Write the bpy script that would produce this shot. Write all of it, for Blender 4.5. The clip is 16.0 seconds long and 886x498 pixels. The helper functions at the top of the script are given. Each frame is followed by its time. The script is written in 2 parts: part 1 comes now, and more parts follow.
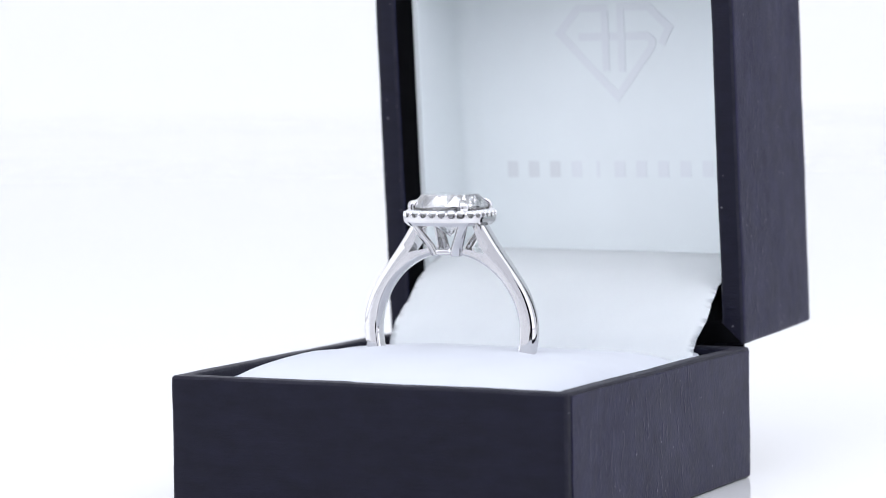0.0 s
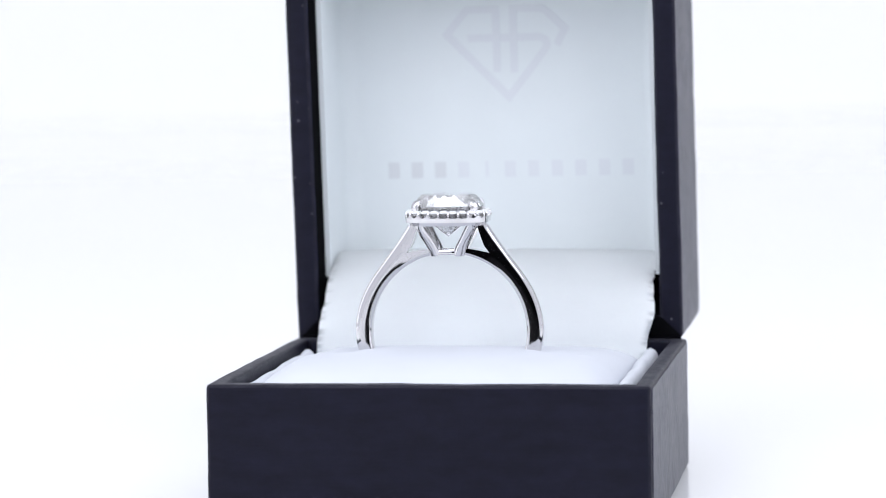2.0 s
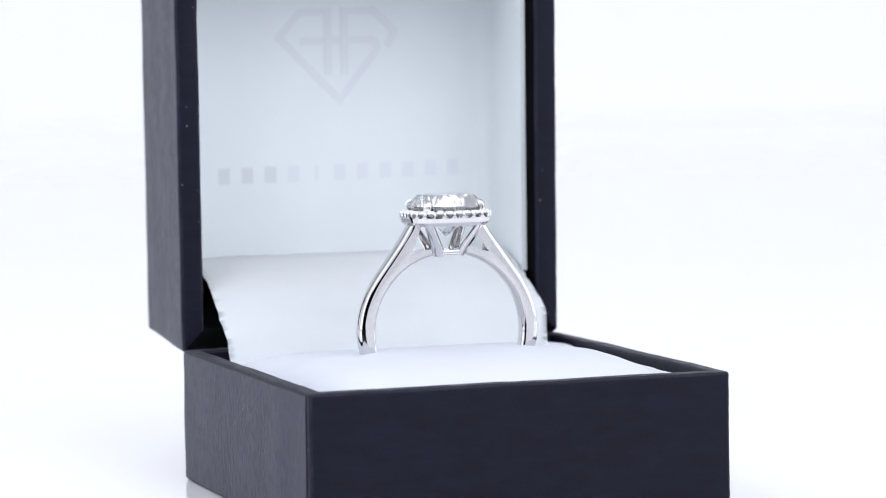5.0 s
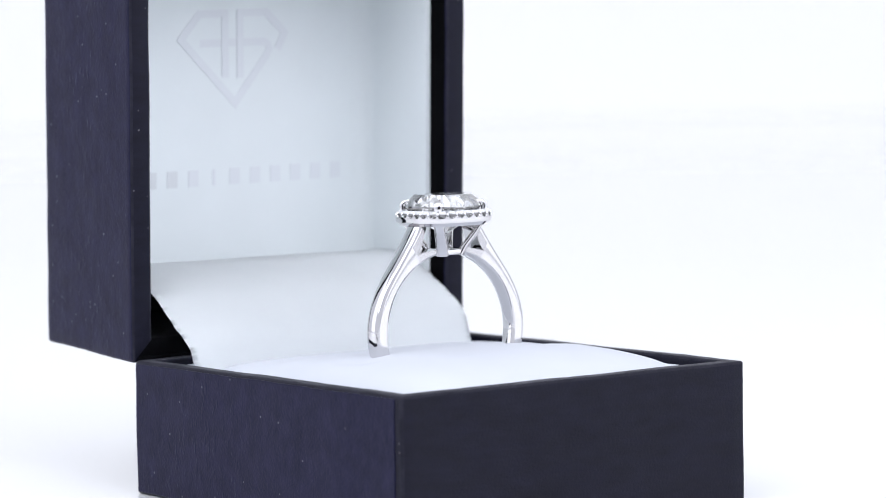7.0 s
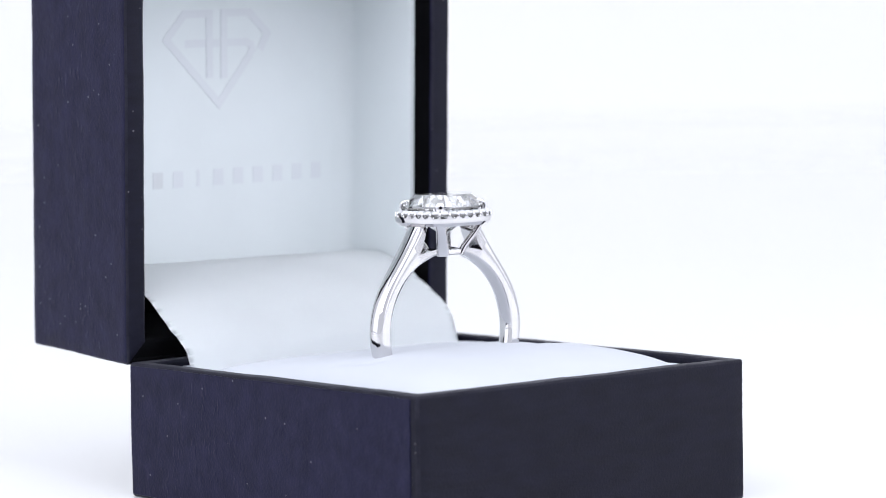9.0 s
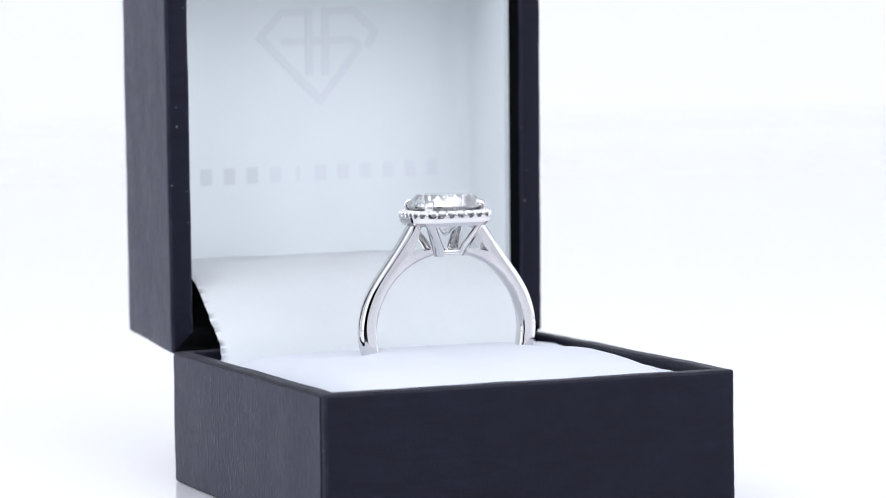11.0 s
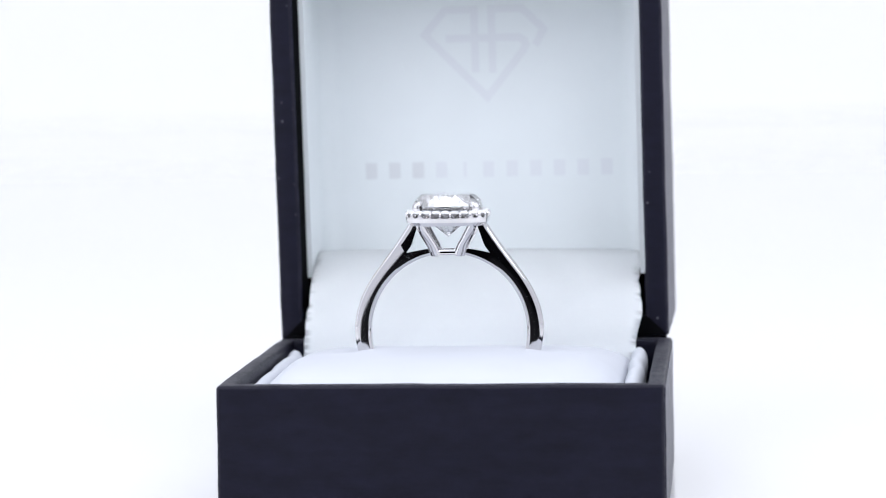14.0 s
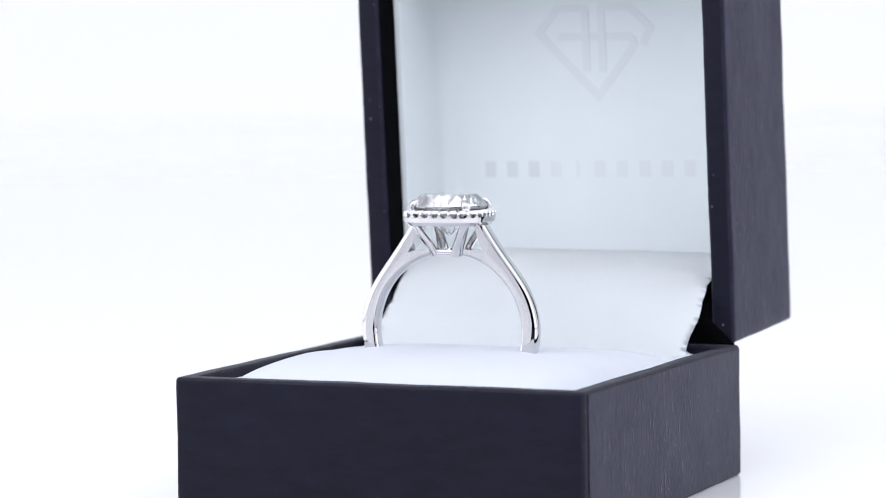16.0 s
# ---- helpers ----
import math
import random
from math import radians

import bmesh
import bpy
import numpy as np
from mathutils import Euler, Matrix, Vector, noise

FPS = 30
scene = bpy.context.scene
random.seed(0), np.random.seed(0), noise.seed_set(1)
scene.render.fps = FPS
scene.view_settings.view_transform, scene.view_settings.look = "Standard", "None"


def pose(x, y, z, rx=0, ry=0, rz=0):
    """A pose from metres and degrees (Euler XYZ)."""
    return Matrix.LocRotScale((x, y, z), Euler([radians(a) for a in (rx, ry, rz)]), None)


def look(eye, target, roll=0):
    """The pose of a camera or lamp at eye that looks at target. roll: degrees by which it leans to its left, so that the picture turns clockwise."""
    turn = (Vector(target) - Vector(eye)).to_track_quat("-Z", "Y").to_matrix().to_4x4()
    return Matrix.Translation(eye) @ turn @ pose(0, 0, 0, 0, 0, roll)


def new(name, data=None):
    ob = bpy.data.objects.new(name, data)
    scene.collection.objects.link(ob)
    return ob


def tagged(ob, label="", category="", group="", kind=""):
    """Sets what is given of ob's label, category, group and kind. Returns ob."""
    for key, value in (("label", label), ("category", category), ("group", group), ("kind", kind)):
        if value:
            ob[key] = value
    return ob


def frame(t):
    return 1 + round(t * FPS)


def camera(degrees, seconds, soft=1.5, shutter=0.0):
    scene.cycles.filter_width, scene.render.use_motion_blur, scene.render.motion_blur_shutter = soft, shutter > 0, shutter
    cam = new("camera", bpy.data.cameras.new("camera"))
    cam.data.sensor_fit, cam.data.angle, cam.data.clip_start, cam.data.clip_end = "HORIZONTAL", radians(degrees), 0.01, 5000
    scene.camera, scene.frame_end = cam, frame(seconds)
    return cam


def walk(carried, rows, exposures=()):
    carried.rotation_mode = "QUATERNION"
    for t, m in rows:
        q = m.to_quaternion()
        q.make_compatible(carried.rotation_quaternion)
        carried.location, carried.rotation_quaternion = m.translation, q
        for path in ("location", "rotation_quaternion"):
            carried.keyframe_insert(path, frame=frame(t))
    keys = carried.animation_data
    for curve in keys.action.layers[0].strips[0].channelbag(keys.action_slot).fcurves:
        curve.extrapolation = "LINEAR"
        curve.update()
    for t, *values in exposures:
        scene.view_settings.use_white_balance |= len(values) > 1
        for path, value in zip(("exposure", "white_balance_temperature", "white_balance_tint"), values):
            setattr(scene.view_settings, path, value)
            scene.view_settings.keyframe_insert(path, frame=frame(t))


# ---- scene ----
MM = 0.001
cam = camera(15.37, 16.0, soft=0.7)
cam.data.dof.use_dof = True
cam.data.dof.focus_distance = 0.351
cam.data.dof.aperture_fstop = 38.0
EYE = (0.0, -0.3533, 0.0547)
CAM = Matrix.Translation(EYE) @ pose(0, 0, 0, 90 - 4.40, 0, 0.071) @ pose(0, 0, 0, 0, 0, -0.837)
walk(cam, [(0.0, CAM), (16.0, CAM)], exposures=[(0.0, -0.08), (16.0, -0.08)])

# ---------------------------------------------------------------- light
world = bpy.data.worlds.new("studio_light")
scene.world = world
world.use_nodes = True
bg = world.node_tree.nodes["Background"]
bg.inputs["Color"].default_value = (0.925, 0.955, 1.09, 1)
bg.inputs["Strength"].default_value = 0.93


def softbox(name, eye, target, w, h, power, color=(0.92, 0.95, 1.03)):
    la = bpy.data.lights.new(name, "AREA")
    la.shape, la.size, la.size_y, la.energy, la.color = "RECTANGLE", w, h, power, color
    ob = new(name, la)
    ob.matrix_world = look(eye, target)
    return ob


softbox("softbox_top", (0.0, -0.30, 0.58), (0, 0.03, 0.02), 0.7, 0.5, 1.40)
for side in (-1, 1):
    softbox("softbox_side", (side * 0.52, -0.10, 0.24), (0, 0, 0.03), 0.45, 0.5, 0.62)
    # added fill lamp, unseen, that lightens the lid's inside and the cloth
    softbox("fill_front", (side * 0.30, -0.45, 0.46), (0, 0.03, 0.02), 0.40, 0.40, 1.55)


# ---------------------------------------------------------------- materials
def nodes_of(name):
    mat = bpy.data.materials.new(name)
    mat.use_nodes = True
    nt = mat.node_tree
    return mat, nt, nt.nodes["Principled BSDF"]


def add(nt, kind, **values):
    n = nt.nodes.new(kind)
    for k, v in values.items():
        n.inputs[k].default_value = v
    return n


def coords(nt, scale=(1, 1, 1)):
    tc = nt.nodes.new("ShaderNodeTexCoord")
    mp = nt.nodes.new("ShaderNodeMapping")
    mp.inputs["Scale"].default_value = scale
    nt.links.new(tc.outputs["Object"], mp.inputs["Vector"])
    return mp.outputs["Vector"]


def ramp(nt, fac, stops):
    r = nt.nodes.new("ShaderNodeValToRGB")
    while len(r.color_ramp.elements) < len(stops):
        r.color_ramp.elements.new(0.5)
    for e, (p, c) in zip(r.color_ramp.elements, stops):
        e.position, e.color = p, (*c, 1)
    nt.links.new(fac, r.inputs["Fac"])
    return r.outputs["Color"]


def bump(nt, height, strength, distance, bsdf, normal=None):
    b = add(nt, "ShaderNodeBump", Strength=strength, Distance=distance)
    nt.links.new(height, b.inputs["Height"])
    if normal:
        nt.links.new(normal, b.inputs["Normal"])
    nt.links.new(b.outputs["Normal"], bsdf.inputs["Normal"])
    return b.outputs["Normal"]


def paper_material(name, grain=(0.25, 0.25, 1.8), tint=(0.0030, 0.0030, 0.0094), light=(0.0066, 0.0066, 0.0180), ior=1.27, relief=0.45, gloss=0.44, dents=0.0):
    """Navy-black wrapping paper with a fine laid texture, fibres and dust."""
    mat, nt, b = nodes_of(name)
    v = coords(nt)
    cloud = add(nt, "ShaderNodeTexNoise", Scale=420.0, Detail=6.0, Roughness=0.7)
    laid = add(nt, "ShaderNodeTexNoise", Scale=900.0, Detail=3.0, Roughness=0.6)
    fine = add(nt, "ShaderNodeTexNoise", Scale=3200.0, Detail=2.0)
    nt.links.new(coords(nt, tuple(0.4 + 0.6 * g for g in grain)), cloud.inputs["Vector"])
    nt.links.new(coords(nt, grain), laid.inputs["Vector"])
    nt.links.new(v, fine.inputs["Vector"])
    base = ramp(nt, cloud.outputs["Fac"], [(0.32, tint), (0.72, light)])
    # dust: sparse pale specks
    vor = add(nt, "ShaderNodeTexVoronoi", Scale=900.0)
    nt.links.new(v, vor.inputs["Vector"])
    speck = ramp(nt, vor.outputs["Distance"], [(0.065, (1, 1, 1)), (0.13, (0, 0, 0))])
    rare = ramp(nt, vor.outputs["Color"], [(0.71, (0, 0, 0)), (0.72, (1, 1, 1))])
    both = add(nt, "ShaderNodeMath")
    both.operation = "MULTIPLY"
    nt.links.new(speck, both.inputs[0])
    nt.links.new(rare, both.inputs[1])
    mix = nt.nodes.new("ShaderNodeMix")
    mix.data_type = "RGBA"
    nt.links.new(both.outputs[0], mix.inputs["Factor"])
    nt.links.new(base, mix.inputs["A"])
    mix.inputs["B"].default_value = (0.13, 0.13, 0.15, 1)
    nt.links.new(mix.outputs["Result"], b.inputs["Base Color"])
    rough = ramp(nt, laid.outputs["Fac"], [(0.3, (gloss,) * 3), (0.8, (gloss + 0.10,) * 3)])
    nt.links.new(rough, b.inputs["Roughness"])
    b.inputs["IOR"].default_value = ior
    n = bump(nt, laid.outputs["Fac"], relief, 0.00012, b)
    n = bump(nt, fine.outputs["Fac"], 0.5, 0.00006, b, n)
    if dents:  # short upright dents in loose patches
        pit = add(nt, "ShaderNodeTexNoise", Scale=1500.0, Detail=1.0)
        patch = add(nt, "ShaderNodeTexNoise", Scale=75.0, Detail=2.0)
        nt.links.new(coords(nt, (1.0, 1.0, 0.45)), pit.inputs["Vector"])
        nt.links.new(coords(nt, (1.0, 1.0, 0.5)), patch.inputs["Vector"])
        deep = ramp(nt, pit.outputs["Fac"], [(0.60, (0, 0, 0)), (0.70, (1, 1, 1))])
        where = ramp(nt, patch.outputs["Fac"], [(0.47, (0, 0, 0)), (0.62, (1, 1, 1))])
        spot = add(nt, "ShaderNodeMath")
        spot.operation = "MULTIPLY"
        nt.links.new(deep, spot.inputs[0])
        nt.links.new(where, spot.inputs[1])
        bump(nt, spot.outputs[0], dents, 0.00010, b, n)
    return mat


def white_material(name, color, rough=0.9, relief=0.00004, scale=2600.0):
    """White nap or card: soft, with faint fibre relief."""
    mat, nt, b = nodes_of(name)
    v = coords(nt)
    n1 = add(nt, "ShaderNodeTexNoise", Scale=scale, Detail=3.0, Roughness=0.7)
    n2 = add(nt, "ShaderNodeTexNoise", Scale=90.0, Detail=4.0)
    nt.links.new(v, n1.inputs["Vector"])
    nt.links.new(v, n2.inputs["Vector"])
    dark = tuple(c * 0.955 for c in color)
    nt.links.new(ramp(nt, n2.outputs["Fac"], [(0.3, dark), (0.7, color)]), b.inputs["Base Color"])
    b.inputs["Roughness"].default_value = rough
    b.inputs["Specular IOR Level"].default_value = 0.25
    bump(nt, n1.outputs["Fac"], 0.35, relief, b)
    return mat


def metal_material(name, color, rough):
    mat, nt, b = nodes_of(name)
    v = coords(nt)
    n1 = add(nt, "ShaderNodeTexNoise", Scale=700.0, Detail=4.0)
    nt.links.new(v, n1.inputs["Vector"])
    nt.links.new(ramp(nt, n1.outputs["Fac"], [(0.35, (rough * 0.8,) * 3), (0.7, (rough * 1.35,) * 3)]), b.inputs["Roughness"])
    b.inputs["Base Color"].default_value = (*color, 1)
    b.inputs["Metallic"].default_value = 1.0
    bump(nt, n1.outputs["Fac"], 0.04, 0.00002, b)
    return mat


def gem_material(name, sheen, clear, rough):
    """Cut stone; sheen is the share of light that the facets throw straight back, clear what passes through."""
    mat, nt, b = nodes_of(name)
    b.inputs["Base Color"].default_value = (1, 1, 1, 1)
    b.inputs["Roughness"].default_value = rough
    b.inputs["IOR"].default_value = 2.42
    b.inputs["Transmission Weight"].default_value = clear
    b.inputs["Metallic"].default_value = sheen
    return mat


PAPER = paper_material("navy_paper")
# upright grain, plus a lighter, bluer tone that paints in the side light
PAPER_SIDE = paper_material("navy_paper_upright_grain_side_lit", (1.2, 1.3, 0.8), (0.0055, 0.0051, 0.0210), (0.0150, 0.0145, 0.0430), ior=1.205, relief=0.12, gloss=0.29, dents=0.2)
PAPER_EDGE = paper_material("worn_paper_edge", (1, 1, 1), (0.005, 0.005, 0.012), (0.020, 0.020, 0.032))
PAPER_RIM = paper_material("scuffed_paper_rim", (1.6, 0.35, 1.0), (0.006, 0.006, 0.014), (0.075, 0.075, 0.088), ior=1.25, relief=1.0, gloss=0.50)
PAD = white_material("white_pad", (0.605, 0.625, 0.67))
CLOTH = white_material("white_cloth", (0.95, 0.975, 0.985))
CARD = white_material("white_card", (0.76, 0.80, 0.81), 0.55, 0.00002, 900.0)
FOIL = white_material("silver_ink", (0.72, 0.745, 0.772), 0.4, 0.00002, 900.0)
FOIL_DARK = white_material("grey_ink", (0.672, 0.694, 0.71), 0.4, 0.00002, 900.0)
PLATINUM = metal_material("polished_white_gold", (0.665, 0.655, 0.66), 0.055)
DIAMOND = gem_material("diamond", 0.24, 0.92, 0.0)
SMALL_DIAMOND = gem_material("small_diamond", 0.35, 0.15, 0.08)

# white acrylic table; the white backdrop's emission stands in for light on it
TABLE, nt, b = nodes_of("white_acrylic")
n1 = add(nt, "ShaderNodeTexNoise", Scale=6.0, Detail=3.0)
nt.links.new(coords(nt), n1.inputs["Vector"])
nt.links.new(ramp(nt, n1.outputs["Fac"], [(0.3, (0.87, 0.875, 0.875)), (0.7, (0.89, 0.89, 0.89))]), b.inputs["Base Color"])
b.inputs["Roughness"].default_value = 0.07
BACK, nt, b = nodes_of("glowing_white_backdrop")
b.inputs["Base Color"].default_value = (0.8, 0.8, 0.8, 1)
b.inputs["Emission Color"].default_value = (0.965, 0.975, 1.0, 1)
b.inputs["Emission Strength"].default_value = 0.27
OVERHEAD = white_material("white_overhead_panel", (0.92, 0.93, 0.93), 0.95, 0.001, 30.0)
BLACK, nt, b = nodes_of("matt_black")
n1 = add(nt, "ShaderNodeTexNoise", Scale=400.0, Detail=3.0)
nt.links.new(coords(nt), n1.inputs["Vector"])
nt.links.new(ramp(nt, n1.outputs["Fac"], [(0.3, (0.0025, 0.0025, 0.003)), (0.7, (0.004, 0.004, 0.005))]), b.inputs["Base Color"])
b.inputs["Roughness"].default_value = 0.95
b.inputs["Specular IOR Level"].default_value = 0.02


# ---------------------------------------------------------------- mesh helpers (all in millimetres)
def mesh_of(name, bm, material, smooth=35):
    bmesh.ops.recalc_face_normals(bm, faces=bm.faces[:])
    bmesh.ops.scale(bm, vec=(MM, MM, MM), verts=bm.verts[:])
    for f in bm.faces:
        f.smooth = smooth > 0
    if smooth > 0:
        for e in bm.edges:
            if len(e.link_faces) == 2 and e.calc_face_angle(0) > radians(smooth):
                e.smooth = False
    me = bpy.data.meshes.new(name)
    bm.to_mesh(me)
    bm.free()
    me.materials.append(material)
    return me


def part(name, bm, material, parent, label="", smooth=35):
    ob = new(name, mesh_of(name, bm, material, smooth))
    ob.parent = parent
    if label:
        tagged(ob, label)
    return ob


def box_bm(lo, hi, bevel=0.0, segments=2):
    bm = bmesh.new()
    bmesh.ops.create_cube(bm, size=1.0)
    for v in bm.verts:
        v.co = [lo[i] + (v.co[i] + 0.5) * (hi[i] - lo[i]) for i in range(3)]
    if bevel:
        bmesh.ops.bevel(bm, geom=bm.edges[:], offset=bevel, segments=segments, profile=0.5, affect="EDGES")
    return bm


def prism_xy(points, z0, z1):
    bm = bmesh.new()
    a = [bm.verts.new((x, y, z0)) for x, y in points]
    c = [bm.verts.new((x, y, z1)) for x, y in points]
    bm.faces.new(a[::-1])
    bm.faces.new(c)
    for i in range(len(a)):
        j = (i + 1) % len(a)
        bm.faces.new((a[i], a[j], c[j], c[i]))
    return bm


def loft_bm(sections, close_path=False, caps=True):
    """Joins closed sections of equal length."""
    bm = bmesh.new()
    rows = [[bm.verts.new(p) for p in s] for s in sections]
    n = len(rows[0])
    pairs = list(zip(rows, rows[1:])) + ([(rows[-1], rows[0])] if close_path else [])
    for a, c in pairs:
        for i in range(n):
            j = (i + 1) % n
            bm.faces.new((a[i], a[j], c[j], c[i]))
    if caps and not close_path:
        bm.faces.new(rows[0][::-1])
        bm.faces.new(rows[-1])
    return bm


def spline(points, steps):
    """Catmull-Rom through the points."""
    pts = [np.array(p, float) for p in points]
    pts = [2 * pts[0] - pts[1]] + pts + [2 * pts[-1] - pts[-2]]
    out = []
    for k in range(1, len(pts) - 2):
        p0, p1, p2, p3 = pts[k - 1:k + 3]
        for s in range(steps):
            t = s / steps
            out.append(0.5 * (2 * p1 + (p2 - p0) * t + (2 * p0 - 5 * p1 + 4 * p2 - p3) * t * t + (3 * p1 - p0 - 3 * p2 + p3) * t ** 3))
    return out + [pts[-2]]


# ---------------------------------------------------------------- setting
def plain(name, bm, material, label, category, kind="structure"):
    return tagged(new(name, mesh_of(name, bm, material)), label, category, kind=kind)


bm = bmesh.new()
bmesh.ops.create_grid(bm, x_segments=8, y_segments=8, size=1500.0)
for v in bm.verts:
    v.co.z = 0.0
plain("ground", bm, TABLE, "glossy white acrylic table top, blown out by light", "table")
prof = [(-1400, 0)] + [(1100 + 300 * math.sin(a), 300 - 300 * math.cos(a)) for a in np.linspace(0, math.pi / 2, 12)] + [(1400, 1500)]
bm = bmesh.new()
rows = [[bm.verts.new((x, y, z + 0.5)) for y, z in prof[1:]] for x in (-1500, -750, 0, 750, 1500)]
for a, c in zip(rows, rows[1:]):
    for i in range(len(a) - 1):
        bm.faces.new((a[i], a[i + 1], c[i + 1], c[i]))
plain("backdrop", bm, BACK, "plain white seamless backdrop with a glow of its own", "backdrop")
# unseen panel, added overhead to block part of the world's light
bm = bmesh.new()
bmesh.ops.create_grid(bm, x_segments=4, y_segments=4, size=1150.0)
for v in bm.verts:
    v.co.z = 1450.0
plain("ceiling", bm, OVERHEAD, "unseen white matt panel overhead, added to shape the light", "ceiling")
# two unseen black pieces, added and sized for the ring's dark reflections
plain("black_panel", box_bm((-104, -425, 0), (126, -415, 170)), BLACK, "unseen black cloth panel behind the camera, added for dark reflections in the ring", "panel")
plain("black_ground_cloth", prism_xy([(-66, -140), (70, -140), (142, -414), (-122, -414)], 0.4, 2.0), BLACK, "unseen black cloth under the camera, added for dark reflections in the ring", "cloth")

# ---------------------------------------------------------------- ring box
BOX_AT = Vector((0.0008, 0.0037, 0.0))
ring_box = tagged(new("ring_box"), "open navy-black paper ring box with white lining on a white table", "jewellery box")
ring_box.location = BOX_AT


def local(bm):
    """From turntable millimetres to the box's own space."""
    bmesh.ops.translate(bm, vec=-BOX_AT / MM, verts=bm.verts[:])
    return bm


X0, X1, Y0, Y1 = -22.17, 23.67, -21.28, 28.55
TOP = {(0, 0): 15.30, (1, 0): 15.24, (1, 1): 14.85, (0, 1): 14.92}
WALL = 1.75


def worn(bm):
    """Rounds off the machine-straight look: long faces are divided and every point is nudged a little."""
    long_edges = [e for e in bm.edges if e.calc_length() > 8.0]
    bmesh.ops.subdivide_edges(bm, edges=long_edges, cuts=31, use_grid_fill=True)
    for v in bm.verts:
        p = v.co
        v.co = p + 0.075 * noise.noise_vector(p * 0.16) + 0.028 * noise.noise_vector(p * 1.1)
    return bm


def base_tray():
    bm = bmesh.new()
    def ring_of(inset, z=None):
        out = []
        for i, j in ((0, 0), (1, 0), (1, 1), (0, 1)):
            x = (X0 + inset, X1 - inset)[i]
            y = (Y0 + inset, Y1 - inset)[j]
            out.append(bm.verts.new((x, y, TOP[i, j] if z is None else z)))
        return out
    loops = [ring_of(0, 0.0), ring_of(0), ring_of(WALL), ring_of(WALL, 1.6)]
    for a, c in zip(loops, loops[1:]):
        for i in range(4):
            j = (i + 1) % 4
            bm.faces.new((a[i], a[j], c[j], c[i]))
    bm.faces.new(loops[0][::-1])
    bm.faces.new(loops[-1])
    bm.normal_update()
    sharp = [e for e in bm.edges if e.calc_face_angle(0) > 0.5]
    bmesh.ops.bevel(bm, geom=sharp, offset=0.34, segments=3, profile=0.5, affect="EDGES", material=1)
    bm.normal_update()
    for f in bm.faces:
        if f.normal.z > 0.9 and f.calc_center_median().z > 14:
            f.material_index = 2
    return worn(bm)


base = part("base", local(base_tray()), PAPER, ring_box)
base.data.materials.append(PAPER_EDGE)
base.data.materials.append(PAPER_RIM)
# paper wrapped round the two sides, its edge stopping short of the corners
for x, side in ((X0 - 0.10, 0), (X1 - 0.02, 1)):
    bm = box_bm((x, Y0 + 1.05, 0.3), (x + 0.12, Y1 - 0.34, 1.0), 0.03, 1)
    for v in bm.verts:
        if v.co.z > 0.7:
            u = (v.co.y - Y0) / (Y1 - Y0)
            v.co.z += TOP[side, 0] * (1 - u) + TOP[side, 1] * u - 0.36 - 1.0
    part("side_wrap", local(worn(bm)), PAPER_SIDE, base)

LID = pose(0.6 * MM, 28.35 * MM, 14.75 * MM, 2.6, -0.7, -1.6)
HW, HH, HD, LW = 22.75, 49.8, 20.2, 2.6


def lid_shell():
    bm = bmesh.new()
    def loop(ix, iz, y):
        return [bm.verts.new(p) for p in ((-HW + ix, y, iz), (HW - ix, y, iz), (HW - ix, y, HH - iz), (-HW + ix, y, HH - iz))]
    loops = [loop(0, 0, HD), loop(0, 0, 0), loop(LW, LW, 0), loop(LW, LW, HD - 2.0)]
    for a, c in zip(loops, loops[1:]):
        for i in range(4):
            j = (i + 1) % 4
            bm.faces.new((a[i], a[j], c[j], c[i]))
    bm.faces.new(loops[0][::-1])
    bm.faces.new(loops[-1])
    for v in bm.verts:
        v.co.x += 0.45 * v.co.y / HD if v.co.x < 0 else 0.0
    bm.normal_update()
    sharp = [e for e in bm.edges if e.calc_face_angle(0) > 0.5]
    bmesh.ops.bevel(bm, geom=sharp, offset=0.34, segments=3, profile=0.5, affect="EDGES", material=1)
    bm.normal_update()
    for f in bm.faces:
        c = f.calc_center_median()
        # inner faces and lower front edge are black: the gap's shade as colour
        if abs(c.x) < HW - 1.5 and 1.5 < c.z < HH - 1.5 and 0.8 < c.y < HD - 1.0:
            f.material_index = 3
        elif c.z < LW + 0.4 and abs(c.x) < HW - LW and c.y < 0.8 and f.normal.z > -0.5:
            f.material_index = 3
        # lid sides get the paper copy with side light in its colour
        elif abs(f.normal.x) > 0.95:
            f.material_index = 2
    return worn(bm)


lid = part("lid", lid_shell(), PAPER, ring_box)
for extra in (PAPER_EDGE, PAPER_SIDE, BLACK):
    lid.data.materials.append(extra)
lid.matrix_basis = Matrix.Translation(-BOX_AT) @ LID

# hinge strip coloured black, so that the gap under the lid stays dark
part("hinge", local(box_bm((X0 + 0.6, 28.25, 12.5), (X1 - 0.6, 28.75, 15.25), 0.15, 1)), BLACK, ring_box, "folded paper hinge strip, blackened as shade in the gap")
# white card lining of the lid: a folded sheet and the top
IN = HW - LW - 0.05


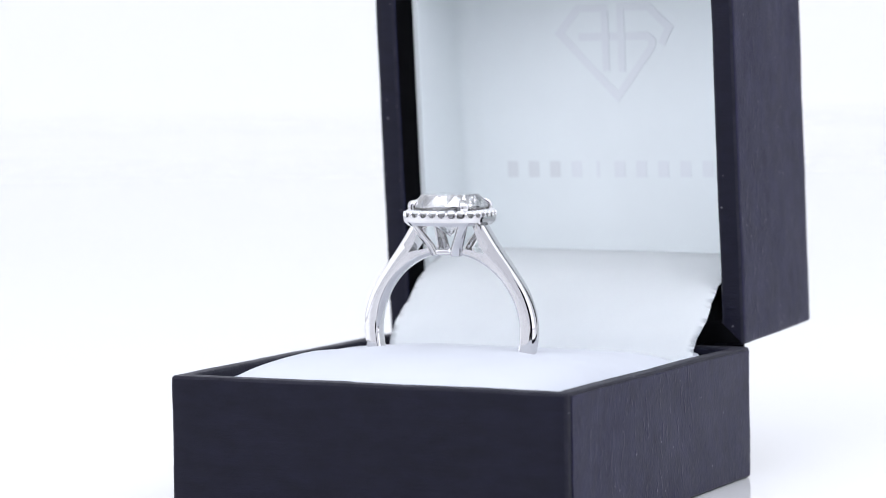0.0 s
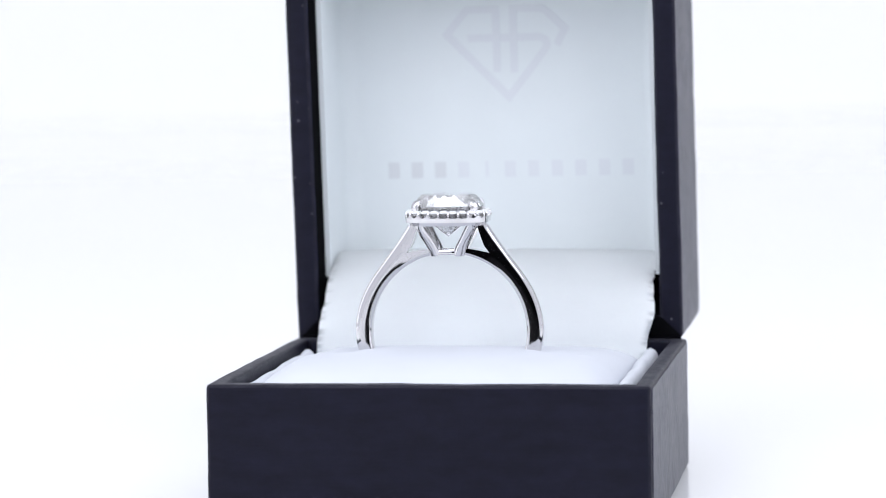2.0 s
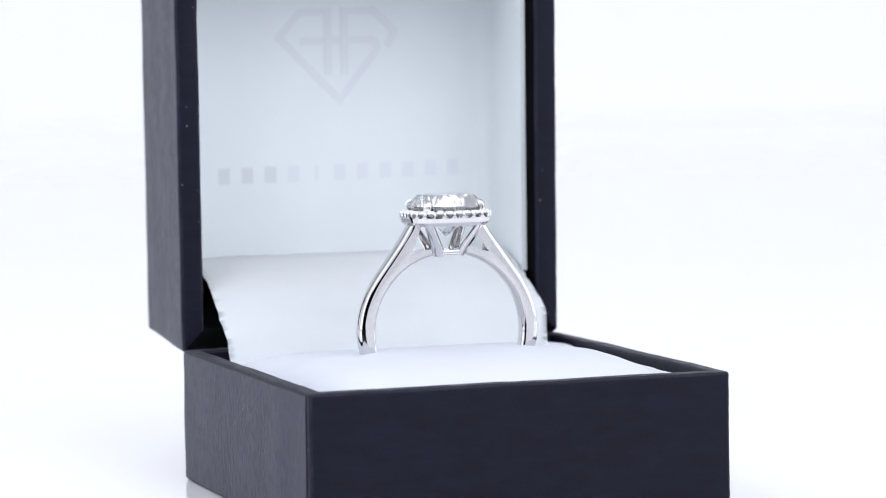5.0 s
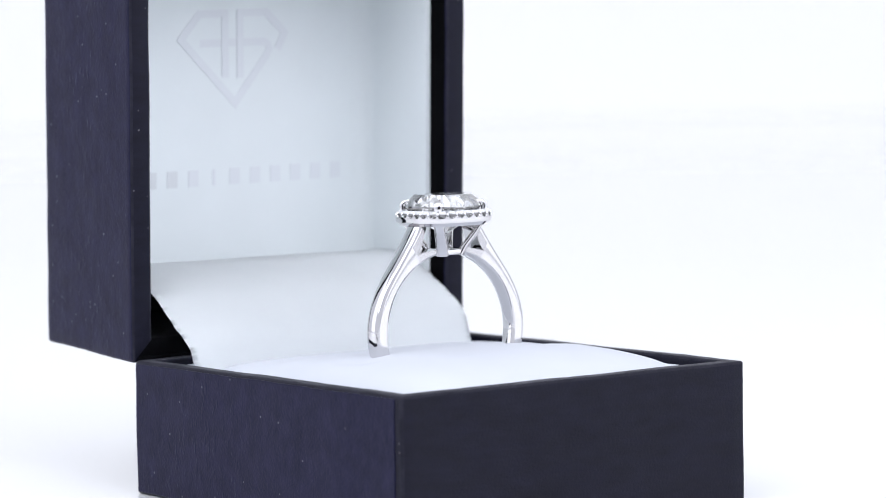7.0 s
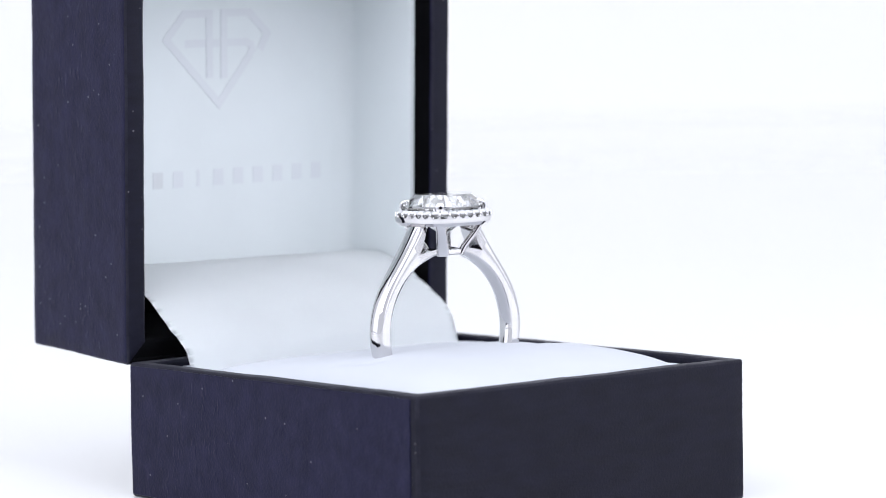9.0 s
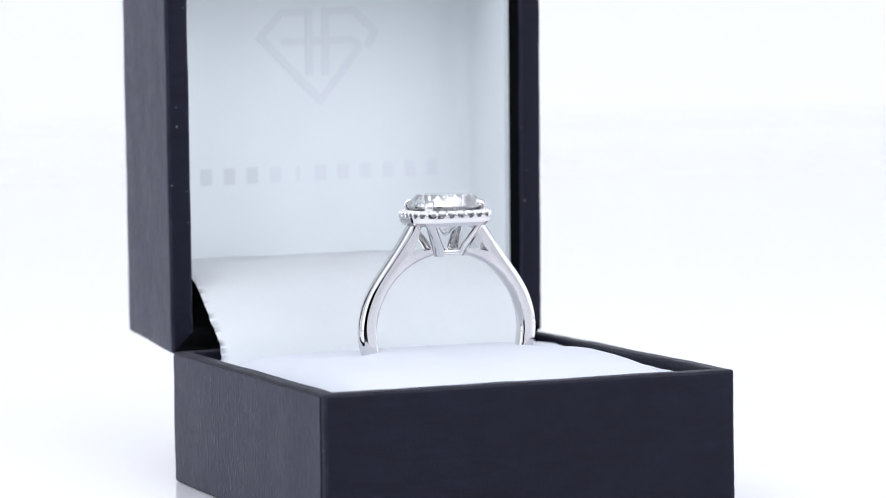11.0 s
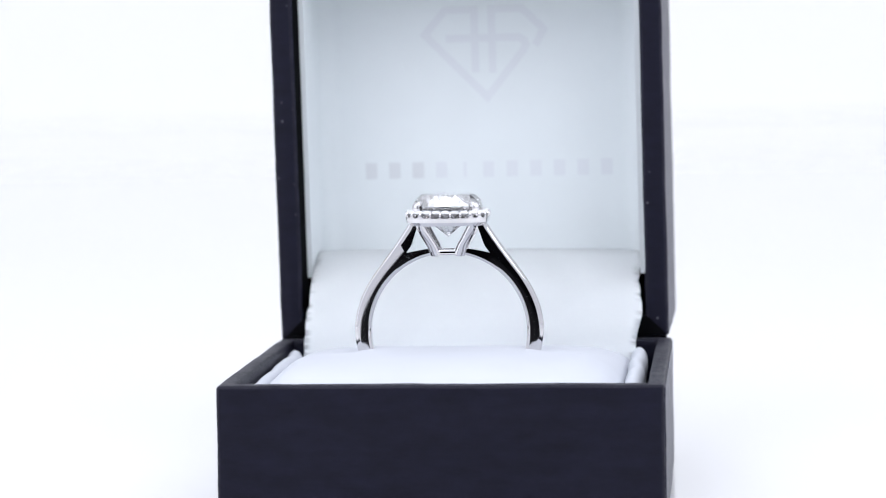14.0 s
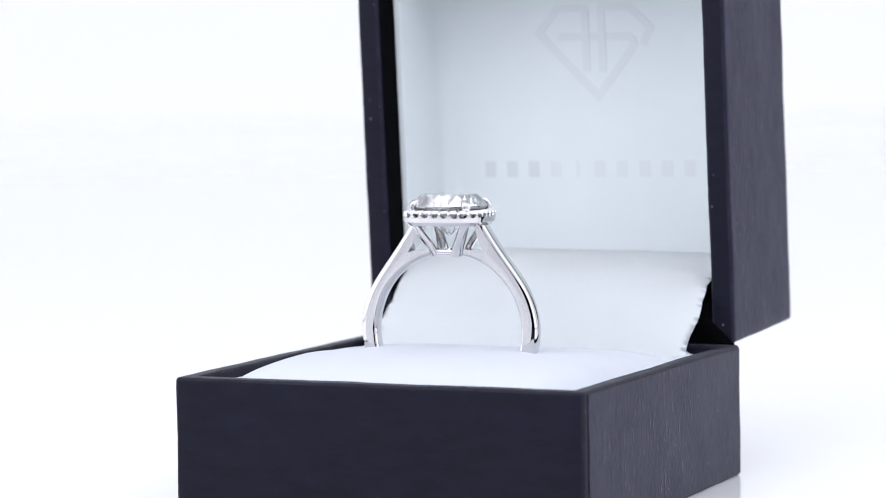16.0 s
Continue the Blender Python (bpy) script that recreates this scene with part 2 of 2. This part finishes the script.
def folded_lining():
    """One sheet of card: the back panel and both sides, with rounded folds."""
    face, r, t = IN - 0.7, 2.4, 0.6
    inner = [(-face, 4.2)] + [(-face + r - r * math.cos(q), 16.0 - r + r * math.sin(q)) for q in np.linspace(0, math.pi / 2, 9)]
    inner += [(face - r + r * math.sin(q), 16.0 - r + r * math.cos(q)) for q in np.linspace(0, math.pi / 2, 9)] + [(face, 3.1)]
    outer = [(-face - t, 4.2)] + [(-face - t, 16.0 + t), (face + t, 16.0 + t)] + [(face + t, 3.1)]
    return prism_xy(inner + outer[::-1], 7.0, HH - LW - 0.05)


part("lining_panel", folded_lining(), CARD, lid, "white card lining folded round the lid")
part("lining_top", box_bm((-IN + 0.75, 0.5, HH - LW - 0.75), (IN - 0.75, 13.4, HH - LW - 0.05), 0.2, 2), CARD, lid, "white card lining top")


def stroke(points, width, closed=True, proud=0.06):
    """A flat band along a polyline, in the panel's plane."""
    bm = bmesh.new()
    n = len(points)
    P = [Vector(p) for p in points]
    inner, outer = [], []
    for i in range(n):
        d1 = (P[i] - P[i - 1]).normalized() if closed or i else (P[1] - P[0]).normalized()
        d2 = (P[(i + 1) % n] - P[i]).normalized() if closed or i < n - 1 else d1
        m = Vector((-(d1 + d2).y, (d1 + d2).x)).normalized()
        k = width / 2 / max(0.3, m.dot(Vector((-d1.y, d1.x))))
        inner.append(P[i] + m * k)
        outer.append(P[i] - m * k)
    loops = [[bm.verts.new((p.x, y, p.y)) for p in ring] for ring, y in ((inner, 15.99), (inner, 15.99 - proud), (outer, 15.99 - proud), (outer, 15.99))]
    for a, c in zip(loops, loops[1:]):
        for i in range(n if closed else n - 1):
            j = (i + 1) % n
            bm.faces.new((a[i], a[j], c[j], c[i]))
    return bm


E0 = Vector((0.0, -1.1))  # the emblem's place on the panel


def at_emblem(points):
    return [(x + E0.x, z + E0.y) for x, z in points]


emblem = part("emblem", stroke(at_emblem([(-0.04, 38.75), (-4.0, 38.75), (-6.55, 35.8), (0.87, 28.15), (5.3, 33.7), (5.65, 34.4), (5.5, 34.9), (4.8, 35.3), (-4.0, 35.3)]), 0.92, False), FOIL, lid, "silver foil outline of a cut gem")
part("emblem_stroke", box_bm((-0.96, 15.90, 30.1), (-0.04, 15.98, 37.19)), FOIL, emblem)
part("emblem_stroke", stroke(at_emblem([(1.58, 31.1), (1.58, 38.8), (5.2, 38.8), (7.85, 36.25), (6.8, 34.3)]), 0.92, False, 0.08), FOIL, emblem)
for k in range(11):
    x = -14.45 + k * 2.86
    w = 0.4 if k == 4 else 1.4
    part("lettering_bar", box_bm((x - (w - 1.75) / 2, 15.93, 17.4), (x - (w - 1.75) / 2 + w, 15.99, 19.35)), FOIL_DARK if k < 3 else FOIL, lid, "plain silver foil bar")


# white cloth that bridges the hinge, frayed along its two edges
def hinge_cloth():
    prof = spline([(44.0, 23.6), (41.0, 24.2), (38.5, 24.5), (36.0, 24.35), (33.5, 23.6), (31.0, 22.65), (28.4, 21.4), (25.3, 19.4), (22.8, 16.9), (21.5, 14.4), (20.9, 12.6)], 16)
    nx = 40
    bm = bmesh.new()
    rows = []
    rng = random.Random(4)
    for k, (y, z) in enumerate(prof):
        row = []
        l = -18.55 + rng.uniform(-0.02, 0.02) + 0.16 * noise.noise((y * 0.7, z * 0.7, 2.0))
        r = 20.45 - 0.7 * max(0.0, (24.5 - y) / 2.6) - 0.55 * min(1.0, max(0.0, (y - 24.0) / 4.0)) + rng.uniform(-0.025, 0.025) + 0.2 * noise.noise((y * 0.7, z * 0.7, 8.0))
        for i in range(nx + 1):
            u = i / nx
            x = l + (r - l) * u
            lump = 0.16 * noise.noise((x * 0.11, y * 0.13, 3.0)) - 0.25 * abs(2 * u - 1) ** 8 - 0.9 * max(0.0, 1 - 3 * u) ** 2 * math.exp(-((y - 26.0) / 2.6) ** 2)
            row.append(bm.verts.new((x, y - (1.6 / 57) * (x - 0.8) * (0.3 + 0.7 * min(1.0, max(0.0, (y - 26) / 10))), z + lump)))
        rows.append(row)
    for a, c in zip(rows, rows[1:]):
        for i in range(nx):
            bm.faces.new((a[i], a[i + 1], c[i + 1], c[i]))
    bmesh.ops.solidify(bm, geom=bm.faces[:], thickness=0.45)
    return bm


part("hinge_cloth", local(hinge_cloth()), CLOTH, ring_box, "white cloth bridging the hinge with frayed edges", smooth=60)

# ---------------------------------------------------------------- cushion
CUSHION_AT = Vector((0.0003, 0.0012, 0.0016))
cushion = tagged(new("cushion"), "white padded velvet cushion inside the open ring box", "cushion")


def pad_height(x, y):
    u, v = (x - 0.15) / 18.9, (y - 1.2) / 20.3
    u, v = min(1, abs(u)), min(1, abs(v))
    fall = min(1.1, 0.11 * max(0.0, y - 0.8)) * (1 - u ** 8)
    return 13.9 + 2.90 * (1 - u ** 7.5) * (1 - 0.5 * v ** 4) - fall - 0.5 * v ** 14 - 0.7 * u ** 20


def cushion_top():
    bm = bmesh.new()
    nx, ny = 64, 96
    rows = []
    for j in range(ny + 1):
        v = 2 * j / ny - 1
        row = []
        for i in range(nx + 1):
            u = 2 * i / nx - 1
            x = 0.15 + 18.9 * math.copysign(abs(u) ** 0.85, u)
            y = 1.2 + 20.3 * math.copysign(abs(v) ** 0.85, v)
            z = pad_height(x, y) + 0.05 * noise.noise((x * 0.2, y * 0.2, 0))
            # the slit that grips the ring
            z -= 0.25 * math.exp(-((y - 0.35) / 0.5) ** 2) * (1 if abs(x - 0.1) < 12.5 else 0) * (0.15 + 0.85 * math.exp(-((abs(x) - 9.6) / 1.6) ** 2))
            # outside the ring the rear half of the pad lies a little lower
            out = min(1.0, max(0.0, (abs(x) - 9.0) / 2.0)) * max(0.0, 1 - max(0.0, y) / 9.0)
            z -= 0.30 * out / (1 + math.exp(-(y - 0.7) / 0.22))
            # a hollow where each leg presses in
            z -= 0.60 * math.exp(-((abs(x) - 12.4) / 2.5) ** 2 - ((y + 0.8) / 2.3) ** 2)
            row.append(bm.verts.new((x, y, z)))
        rows.append(row)
    for a, c in zip(rows, rows[1:]):
        for i in range(nx):
            bm.faces.new((a[i], a[i + 1], c[i + 1], c[i]))
    edge = [r[0] for r in rows] + rows[-1][1:] + [r[-1] for r in rows[::-1]][1:] + rows[0][::-1][1:-1]
    low = [bm.verts.new((v.co.x, v.co.y, 11.8)) for v in edge]
    n = len(edge)
    for i in range(n):
        j = (i + 1) % n
        bm.faces.new((edge[i], edge[j], low[j], low[i]))
    bm.faces.new(low)
    return bm


def shifted(bm, at):
    bmesh.ops.translate(bm, vec=-at / MM, verts=bm.verts[:])
    return bm


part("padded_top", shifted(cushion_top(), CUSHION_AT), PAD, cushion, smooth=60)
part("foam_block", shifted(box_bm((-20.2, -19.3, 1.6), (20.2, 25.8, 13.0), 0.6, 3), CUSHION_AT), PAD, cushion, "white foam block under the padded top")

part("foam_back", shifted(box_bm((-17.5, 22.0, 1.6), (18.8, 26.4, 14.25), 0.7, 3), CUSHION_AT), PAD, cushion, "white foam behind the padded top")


def foam_roll(side):
    """A soft rolled strip beside the padded top, tapered and rounded at its two ends."""
    secs = []
    for k in range(61):
        w = k / 60
        y = -19.3 + (41.2 if side < 0 else 42.2) * w
        end = min(1.0, math.sqrt(max(0.0, 1 - max(0.0, (abs(2 * w - 1) - 0.95) / 0.05) ** 2)) + 0.08)
        rx = 0.98 * end * (1 + 0.10 * noise.noise((y * 0.30, side, 1.0)))
        rz = 1.75 * end
        cx = side * ((19.45 if side < 0 else 20.1) + 0.22 * noise.noise((y * 0.16, side * 3.0, 5.0)))
        zc = (12.5 if side < 0 else 12.75) + 0.18 * noise.noise((y * 0.2, side, 9.0))
        secs.append([(cx + rx * math.cos(a), y, zc + rz * math.sin(a) + 0.04 * noise.noise((y, a, side))) for a in np.linspace(0, 2 * math.pi, 21)[:-1]])
    return loft_bm(secs)


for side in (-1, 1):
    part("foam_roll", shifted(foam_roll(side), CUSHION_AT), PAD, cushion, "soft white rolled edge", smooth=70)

# ---------------------------------------------------------------- ring
RING_AT = Vector((0.0001, 0.0003, 0.0085))
ring = tagged(new("ring"), "polished white-gold diamond halo ring standing in a white cushion", "ring")
C = np.array((0.0, 18.6))
R_IN = 8.42
W = 1.2


def rp(name, bm, material, label="", smooth=35):
    """A part of the ring, given in turntable millimetres about the ring's middle."""
    bmesh.ops.translate(bm, vec=(0, 0, -RING_AT.z / MM), verts=bm.verts[:])
    return part(name, bm, material, ring, label, smooth)


def section(I, O, kind, dome=1.0):
    """Closed section between an inner and an outer point of the profile plane. kind: which ends are rounded."""
    I, O = np.array(I), np.array(O)
    t = np.linalg.norm(O - I)
    n = (O - I) / t
    lo = [(0.0, 0.48 * W), (0.07, 0.72 * W), (0.20, 0.91 * W), (0.33, W), (0.38, W)] if "i" in kind else [(0.0, W)]
    hi = [(t - 0.66, W), (t - 0.58, W), (t - 0.40, 0.975 * W), (t - 0.19, 0.87 * W), (t - 0.05, 0.66 * W), (t, 0.30 * W)] if "o" in kind else [(t, W)]
    if kind == "io":  # the flanks are very slightly domed
        lo[-2:] = [(0.33, (1 - 0.025 * dome) * W), (0.40, (1 - 0.016 * dome) * W)]
        hi[:2] = [(0.4 + 0.5 * (t - 1.06), W), (t - 0.66, (1 - 0.016 * dome) * W)]
    half = lo + hi
    pts = half + [(u, -w) for u, w in half[::-1]]
    return [(*(I + n * u)[:1], w, (I + n * u)[1]) for u, w in pts]


OUTER = [(0.0, 8.3), (-4.3, 9.15), (-7.5, 11.5), (-9.55, 14.6), (-10.30, 17.8), (-10.27, 19.65), (-9.85, 21.72), (-8.79, 23.86), (-7.64, 25.4), (-6.64, 26.75), (-5.66, 28.1), (-5.02, 29.05), (-4.35, 30.12)]


def inner_at(ang):
    return C + R_IN * np.array((math.sin(ang), math.cos(ang)))


def shank():
    o = spline(OUTER, 6)
    for _ in range(30):
        o = [o[0]] + [(a + 2 * c + e) / 4 for a, c, e in zip(o, o[1:], o[2:])] + [o[-1]]
    # inner points: on the finger circle, at the angle of the outer point's foot
    junction = 6 * 10 + 3
    band = []
    for p in o[:junction + 1]:
        d = p - C
        ang = math.atan2(d[0], d[1])
        band.append((inner_at(ang), p))
    left = [section(i, q, "io", min(1.0, (len(band) - 1 - k) / 16)) for k, (i, q) in enumerate(band)]
    I_j, O_j = band[-1]
    M = I_j + (O_j - I_j) * 0.42
    # outer arm up to the halo
    arm = []
    steps = o[junction:]
    ends = [M, np.array((-4.0, 27.85)), np.array((-3.72, 28.6)), np.array((-3.2, 30.12))]
    m = spline(ends, 6)
    for k in range(len(steps)):
        s = k / (len(steps) - 1)
        f = s * (len(m) - 1)
        a = min(len(m) - 2, int(f))
        q = m[a] + (m[a + 1] - m[a]) * (f - a)
        arm.append(section(q, steps[k], "o"))
    # inner arm along the finger circle to the gallery
    a0 = math.atan2(*(I_j - C))
    low = []
    for k in range(15):
        s = k / 14
        a = a0 + (math.asin(-1.5 / R_IN) - a0) * s
        i = inner_at(a)
        th = np.linalg.norm(M - I_j) * (1 - s) ** 1.3 + 0.74 * (1 - (1 - s) ** 1.3)
        n = (i - C) / R_IN
        dirn = (M - I_j) / np.linalg.norm(M - I_j) * (1 - s) + n * s
        low.append(section(i, i + dirn / np.linalg.norm(dirn) * th, "i"))
    out = bmesh.new()
    for secs, capped in ((left, False), (arm, True), (low, True)):
        for flip in (1, -1):
            vs = [[out.verts.new((flip * x, y, z)) for x, y, z in s] for s in secs]
            n = len(vs[0])
            for a, c in zip(vs, vs[1:]):
                for i in range(n):
                    j = (i + 1) % n
                    out.faces.new((a[i], a[j], c[j], c[i]))
            if capped:
                out.faces.new(vs[-1])
    bmesh.ops.remove_doubles(out, verts=out.verts[:], dist=0.002)
    for v in out.verts:  # the band narrows evenly away from the head
        v.co.y *= 1 - 0.021 * (math.sqrt(v.co.x ** 2 + 1) - 1)
    return out


rp("shank", shank(), PLATINUM, smooth=28)


def cushion_outline(half, corner, n):
    """Rounded square: n points, evenly spread."""
    fine = []
    for k in range(2880):
        a = 2 * math.pi * k / 2880
        c, s = abs(math.cos(a)), abs(math.sin(a))
        e = corner
        r = half / (c ** e + s ** e) ** (1 / e)
        fine.append((r * math.cos(a), r * math.sin(a)))
    seg = [math.dist(fine[i], fine[(i + 1) % 2880]) for i in range(2880)]
    total, out, run, want = sum(seg), [], 0.0, 0.0
    for i in range(2880):
        while len(out) < n and run >= want - 1e-9:
            out.append(fine[i])
            want += total / n
        run += seg[i]
    return out


N_ACCENT = 28


def halo_band():
    """The rim: a plain lower wall whose upper edge is cut in a U under each small stone."""
    n = N_ACCENT * 10
    hs = (4.06, 4.12, 4.42, 4.47, 4.49, 4.50, 4.40, 4.30, 3.62, 3.50, 3.40, 3.36, 3.55)
    cols = [cushion_outline(h, 3.5, n) for h in hs]
    secs = []
    for k in range(n):
        u = 2 * ((k / 10) % 1.0) - 1
        cut = 31.42 - 0.38 * math.sqrt(max(0.0, 1 - min(1.0, abs(abs(u) - 1) / 0.80) ** 2))
        zs = (30.12, 30.20, 30.50, 30.80, 30.88, cut - 0.05, cut, 30.80, 30.80, cut, cut - 0.05, 30.5, 30.12)
        secs.append([(cols[s][k][0], cols[s][k][1], zs[s]) for s in range(len(hs))])
    return loft_bm(secs, close_path=True)


halo = rp("halo", halo_band(), PLATINUM, "square cushion-shaped white-gold halo rim")


def brilliant(outline, table, crown, pavilion, girdle, lift=0.0):
    """A faceted stone on a 16-point outline: table, star, main and girdle facets."""
    bm = bmesh.new()
    n = len(outline)
    O = [np.array(p) for p in outline]
    top = [bm.verts.new((*(O[i] * table), crown + lift)) for i in range(0, n, 2)]
    mid = [bm.verts.new((*((O[i] + O[(i + 2) % n]) / 2 * (table + 1.02) / 2 * 1.02), crown * 0.56 + lift)) for i in range(0, n, 2)]
    if n > 16:  # hand-cut: the crown facets are not quite alike
        for v in mid:
            v.co += 0.05 * noise.noise_vector(v.co * 3.7)
    g1 = [bm.verts.new((*p, girdle / 2 + lift)) for p in O]
    g2 = [bm.verts.new((*p, -girdle / 2 + lift)) for p in O]
    low = [bm.verts.new((*(O[i] * 0.50), -pavilion * 0.54 + lift)) for i in range(1, n, 2)]
    tip = bm.verts.new((0, 0, -pavilion + lift))
    m = len(top)
    bm.faces.new(top)
    for k in range(m):
        k1 = (k + 1) % m
        a, b1, c = g1[2 * k], g1[2 * k + 1], g1[(2 * k + 2) % n]
        bm.faces.new((top[k], mid[k], top[k1]))
        bm.faces.new((top[k], mid[k - 1], a))
        bm.faces.new((top[k], a, mid[k]))
        bm.faces.new((mid[k], a, b1))
        bm.faces.new((mid[k], b1, c))
        a2, b2, c2 = g2[2 * k], g2[2 * k + 1], g2[(2 * k + 2) % n]
        bm.faces.new((a, a2, b2, b1))
        bm.faces.new((b1, b2, c2, c))
        bm.faces.new((a2, low[k], b2))
        bm.faces.new((b2, low[k], c2))
        bm.faces.new((a2, low[k - 1], low[k]))
        bm.faces.new((low[k - 1], tip, low[k]))
    return bm


stone = cushion_outline(3.80, 3.0, 40)
rp("centre_diamond", brilliant(stone, 0.74, 1.30, 3.35, 0.14, lift=32.15), DIAMOND, "large clear cushion-cut diamond", smooth=0)

# small diamonds of the halo, with a bead between each two
round16 = [(0.54 * math.cos(k * math.pi / 6), 0.54 * math.sin(k * math.pi / 6)) for k in range(12)]
accent_mesh = mesh_of("accent_diamond", brilliant(round16, 0.55, 0.27, 0.42, 0.10), SMALL_DIAMOND, 0)


def claw_bm():
    """Shared U-claw between two small stones: a short post with a rounded head."""
    bm = bmesh.new()
    bmesh.ops.create_uvsphere(bm, u_segments=10, v_segments=6, radius=0.165)
    for v in bm.verts:
        v.co.z = v.co.z * 0.9 + (0.0 if v.co.z > 0 else -0.30)
    return bm


claw_mesh = mesh_of("bead", claw_bm(), PLATINUM, 60)
path = cushion_outline(3.97, 3.4, N_ACCENT * 2)
outer_path = cushion_outline(4.40, 3.5, N_ACCENT * 2)
inner_path = cushion_outline(3.52, 3.3, N_ACCENT * 2)
Z0 = RING_AT.z / MM
for k in range(N_ACCENT):
    x, y = path[2 * k]
    g = new("accent_diamond", accent_mesh)
    g.parent = ring
    g.location = (x * MM, y * MM, (31.52 - Z0) * MM)
    g.rotation_euler = (0, 0, math.atan2(y, x))
    for p, z in ((outer_path, 31.5), (inner_path, 31.5)):
        x, y = p[2 * k + 1]
        c = new("bead", claw_mesh)
        c.parent = ring
        c.location = (x * MM, y * MM, (z - Z0) * MM)


def bar(points, widths, depth):
    """A tapered bar through points, in the plane of the head's diagonal."""
    pts = [np.array(p, float) for p in points]
    secs = []
    for k, p in enumerate(pts):
        t = pts[min(k + 1, len(pts) - 1)] - pts[max(k - 1, 0)]
        t /= np.linalg.norm(t)
        side = np.array((-t[2] * 0, 1.0, 0.0))
        nrm = np.cross(t, side)
        w, d = widths[k], depth[k]
        secs.append([tuple(p + side * w * math.copysign(abs(math.cos(a)) ** 0.6, math.cos(a)) + nrm * d * math.copysign(abs(math.sin(a)) ** 0.6, math.sin(a))) for a in np.linspace(0, 2 * math.pi, 17)[:-1]])
    return loft_bm(secs)


claw = spline([(1.75, 0, 26.95), (2.3, 0, 27.9), (3.4, 0, 29.3), (4.15, 0, 30.5), (4.36, 0, 31.6), (4.46, 0, 32.1), (4.36, 0, 32.45), (4.08, 0, 32.68), (3.72, 0, 32.84)], 4)
n = len(claw)
claw_w = [0.68 - 0.22 * min(1, k / (n * 0.5)) - (0.25 * max(0, (k / (n - 1) - 0.75) / 0.25) ** 1.5) for k in range(n)]
claw_d = [0.40 - 0.10 * min(1, k / (n * 0.5)) - (0.18 * max(0, (k / (n - 1) - 0.75) / 0.25) ** 1.5) for k in range(n)]
prong_mesh = mesh_of("prong", bar([(p[0], p[1], p[2] - Z0) for p in claw], claw_w, claw_d), PLATINUM, 50)
for k in range(4):
    pr = new("prong", prong_mesh)
    pr.parent = ring
    pr.rotation_euler = (0, 0, radians(45 + 90 * k))


def gallery():
    n = 48
    secs = [(1.75, 26.92), (1.80, 27.05), (1.80, 27.35), (1.72, 27.48), (1.25, 27.48), (1.18, 27.35), (1.18, 27.05), (1.25, 26.92)]
    cols = [cushion_outline(h, 5.0, n) for h, z in secs]
    return loft_bm([[(cols[s][k][0], cols[s][k][1], secs[s][1]) for s in range(len(secs))] for k in range(n)], close_path=True)


rp("gallery_rail", gallery(), PLATINUM)

# ---------------------------------------------------------------- the turntable's swing, in degrees
SWING = [(0.0, -26.55), (0.5, -22.0), (1.0, -17.45), (1.5, -12.9), (2.0, -8.35), (2.5, -3.8), (3.0, 0.78), (3.5, 5.35), (4.0, 9.9),
         (4.5, 14.5), (5.0, 19.1), (5.5, 23.7), (6.0, 28.3), (6.5, 32.8), (7.0, 37.2), (7.5, 41.7), (7.7, 43.5), (7.8, 44.2), (7.9, 44.6),
         (8.0, 44.75), (8.2, 44.8), (8.35, 44.75), (8.45, 44.4), (8.6, 43.6), (9.0, 40.2), (9.5, 35.75), (10.0, 31.25), (10.5, 26.75),
         (11.0, 22.25), (11.5, 17.7), (12.0, 13.1), (12.5, 8.5), (13.0, 4.2), (13.5, -0.25), (14.0, -4.85), (14.5, -9.4), (15.0, -14.0),
         (15.5, -18.6), (16.0, -23.15)]


def motions():
    for thing, at, skew in ((ring_box, BOX_AT, 0), (cushion, CUSHION_AT, 0), (ring, RING_AT, 0.7)):
        walk(thing, [(t, pose(0, 0, 0, 0, 0, a) @ Matrix.Translation(at) @ pose(0, 0, 0, -0.96 if skew else 0, 0, skew)) for t, a in SWING])


motions()
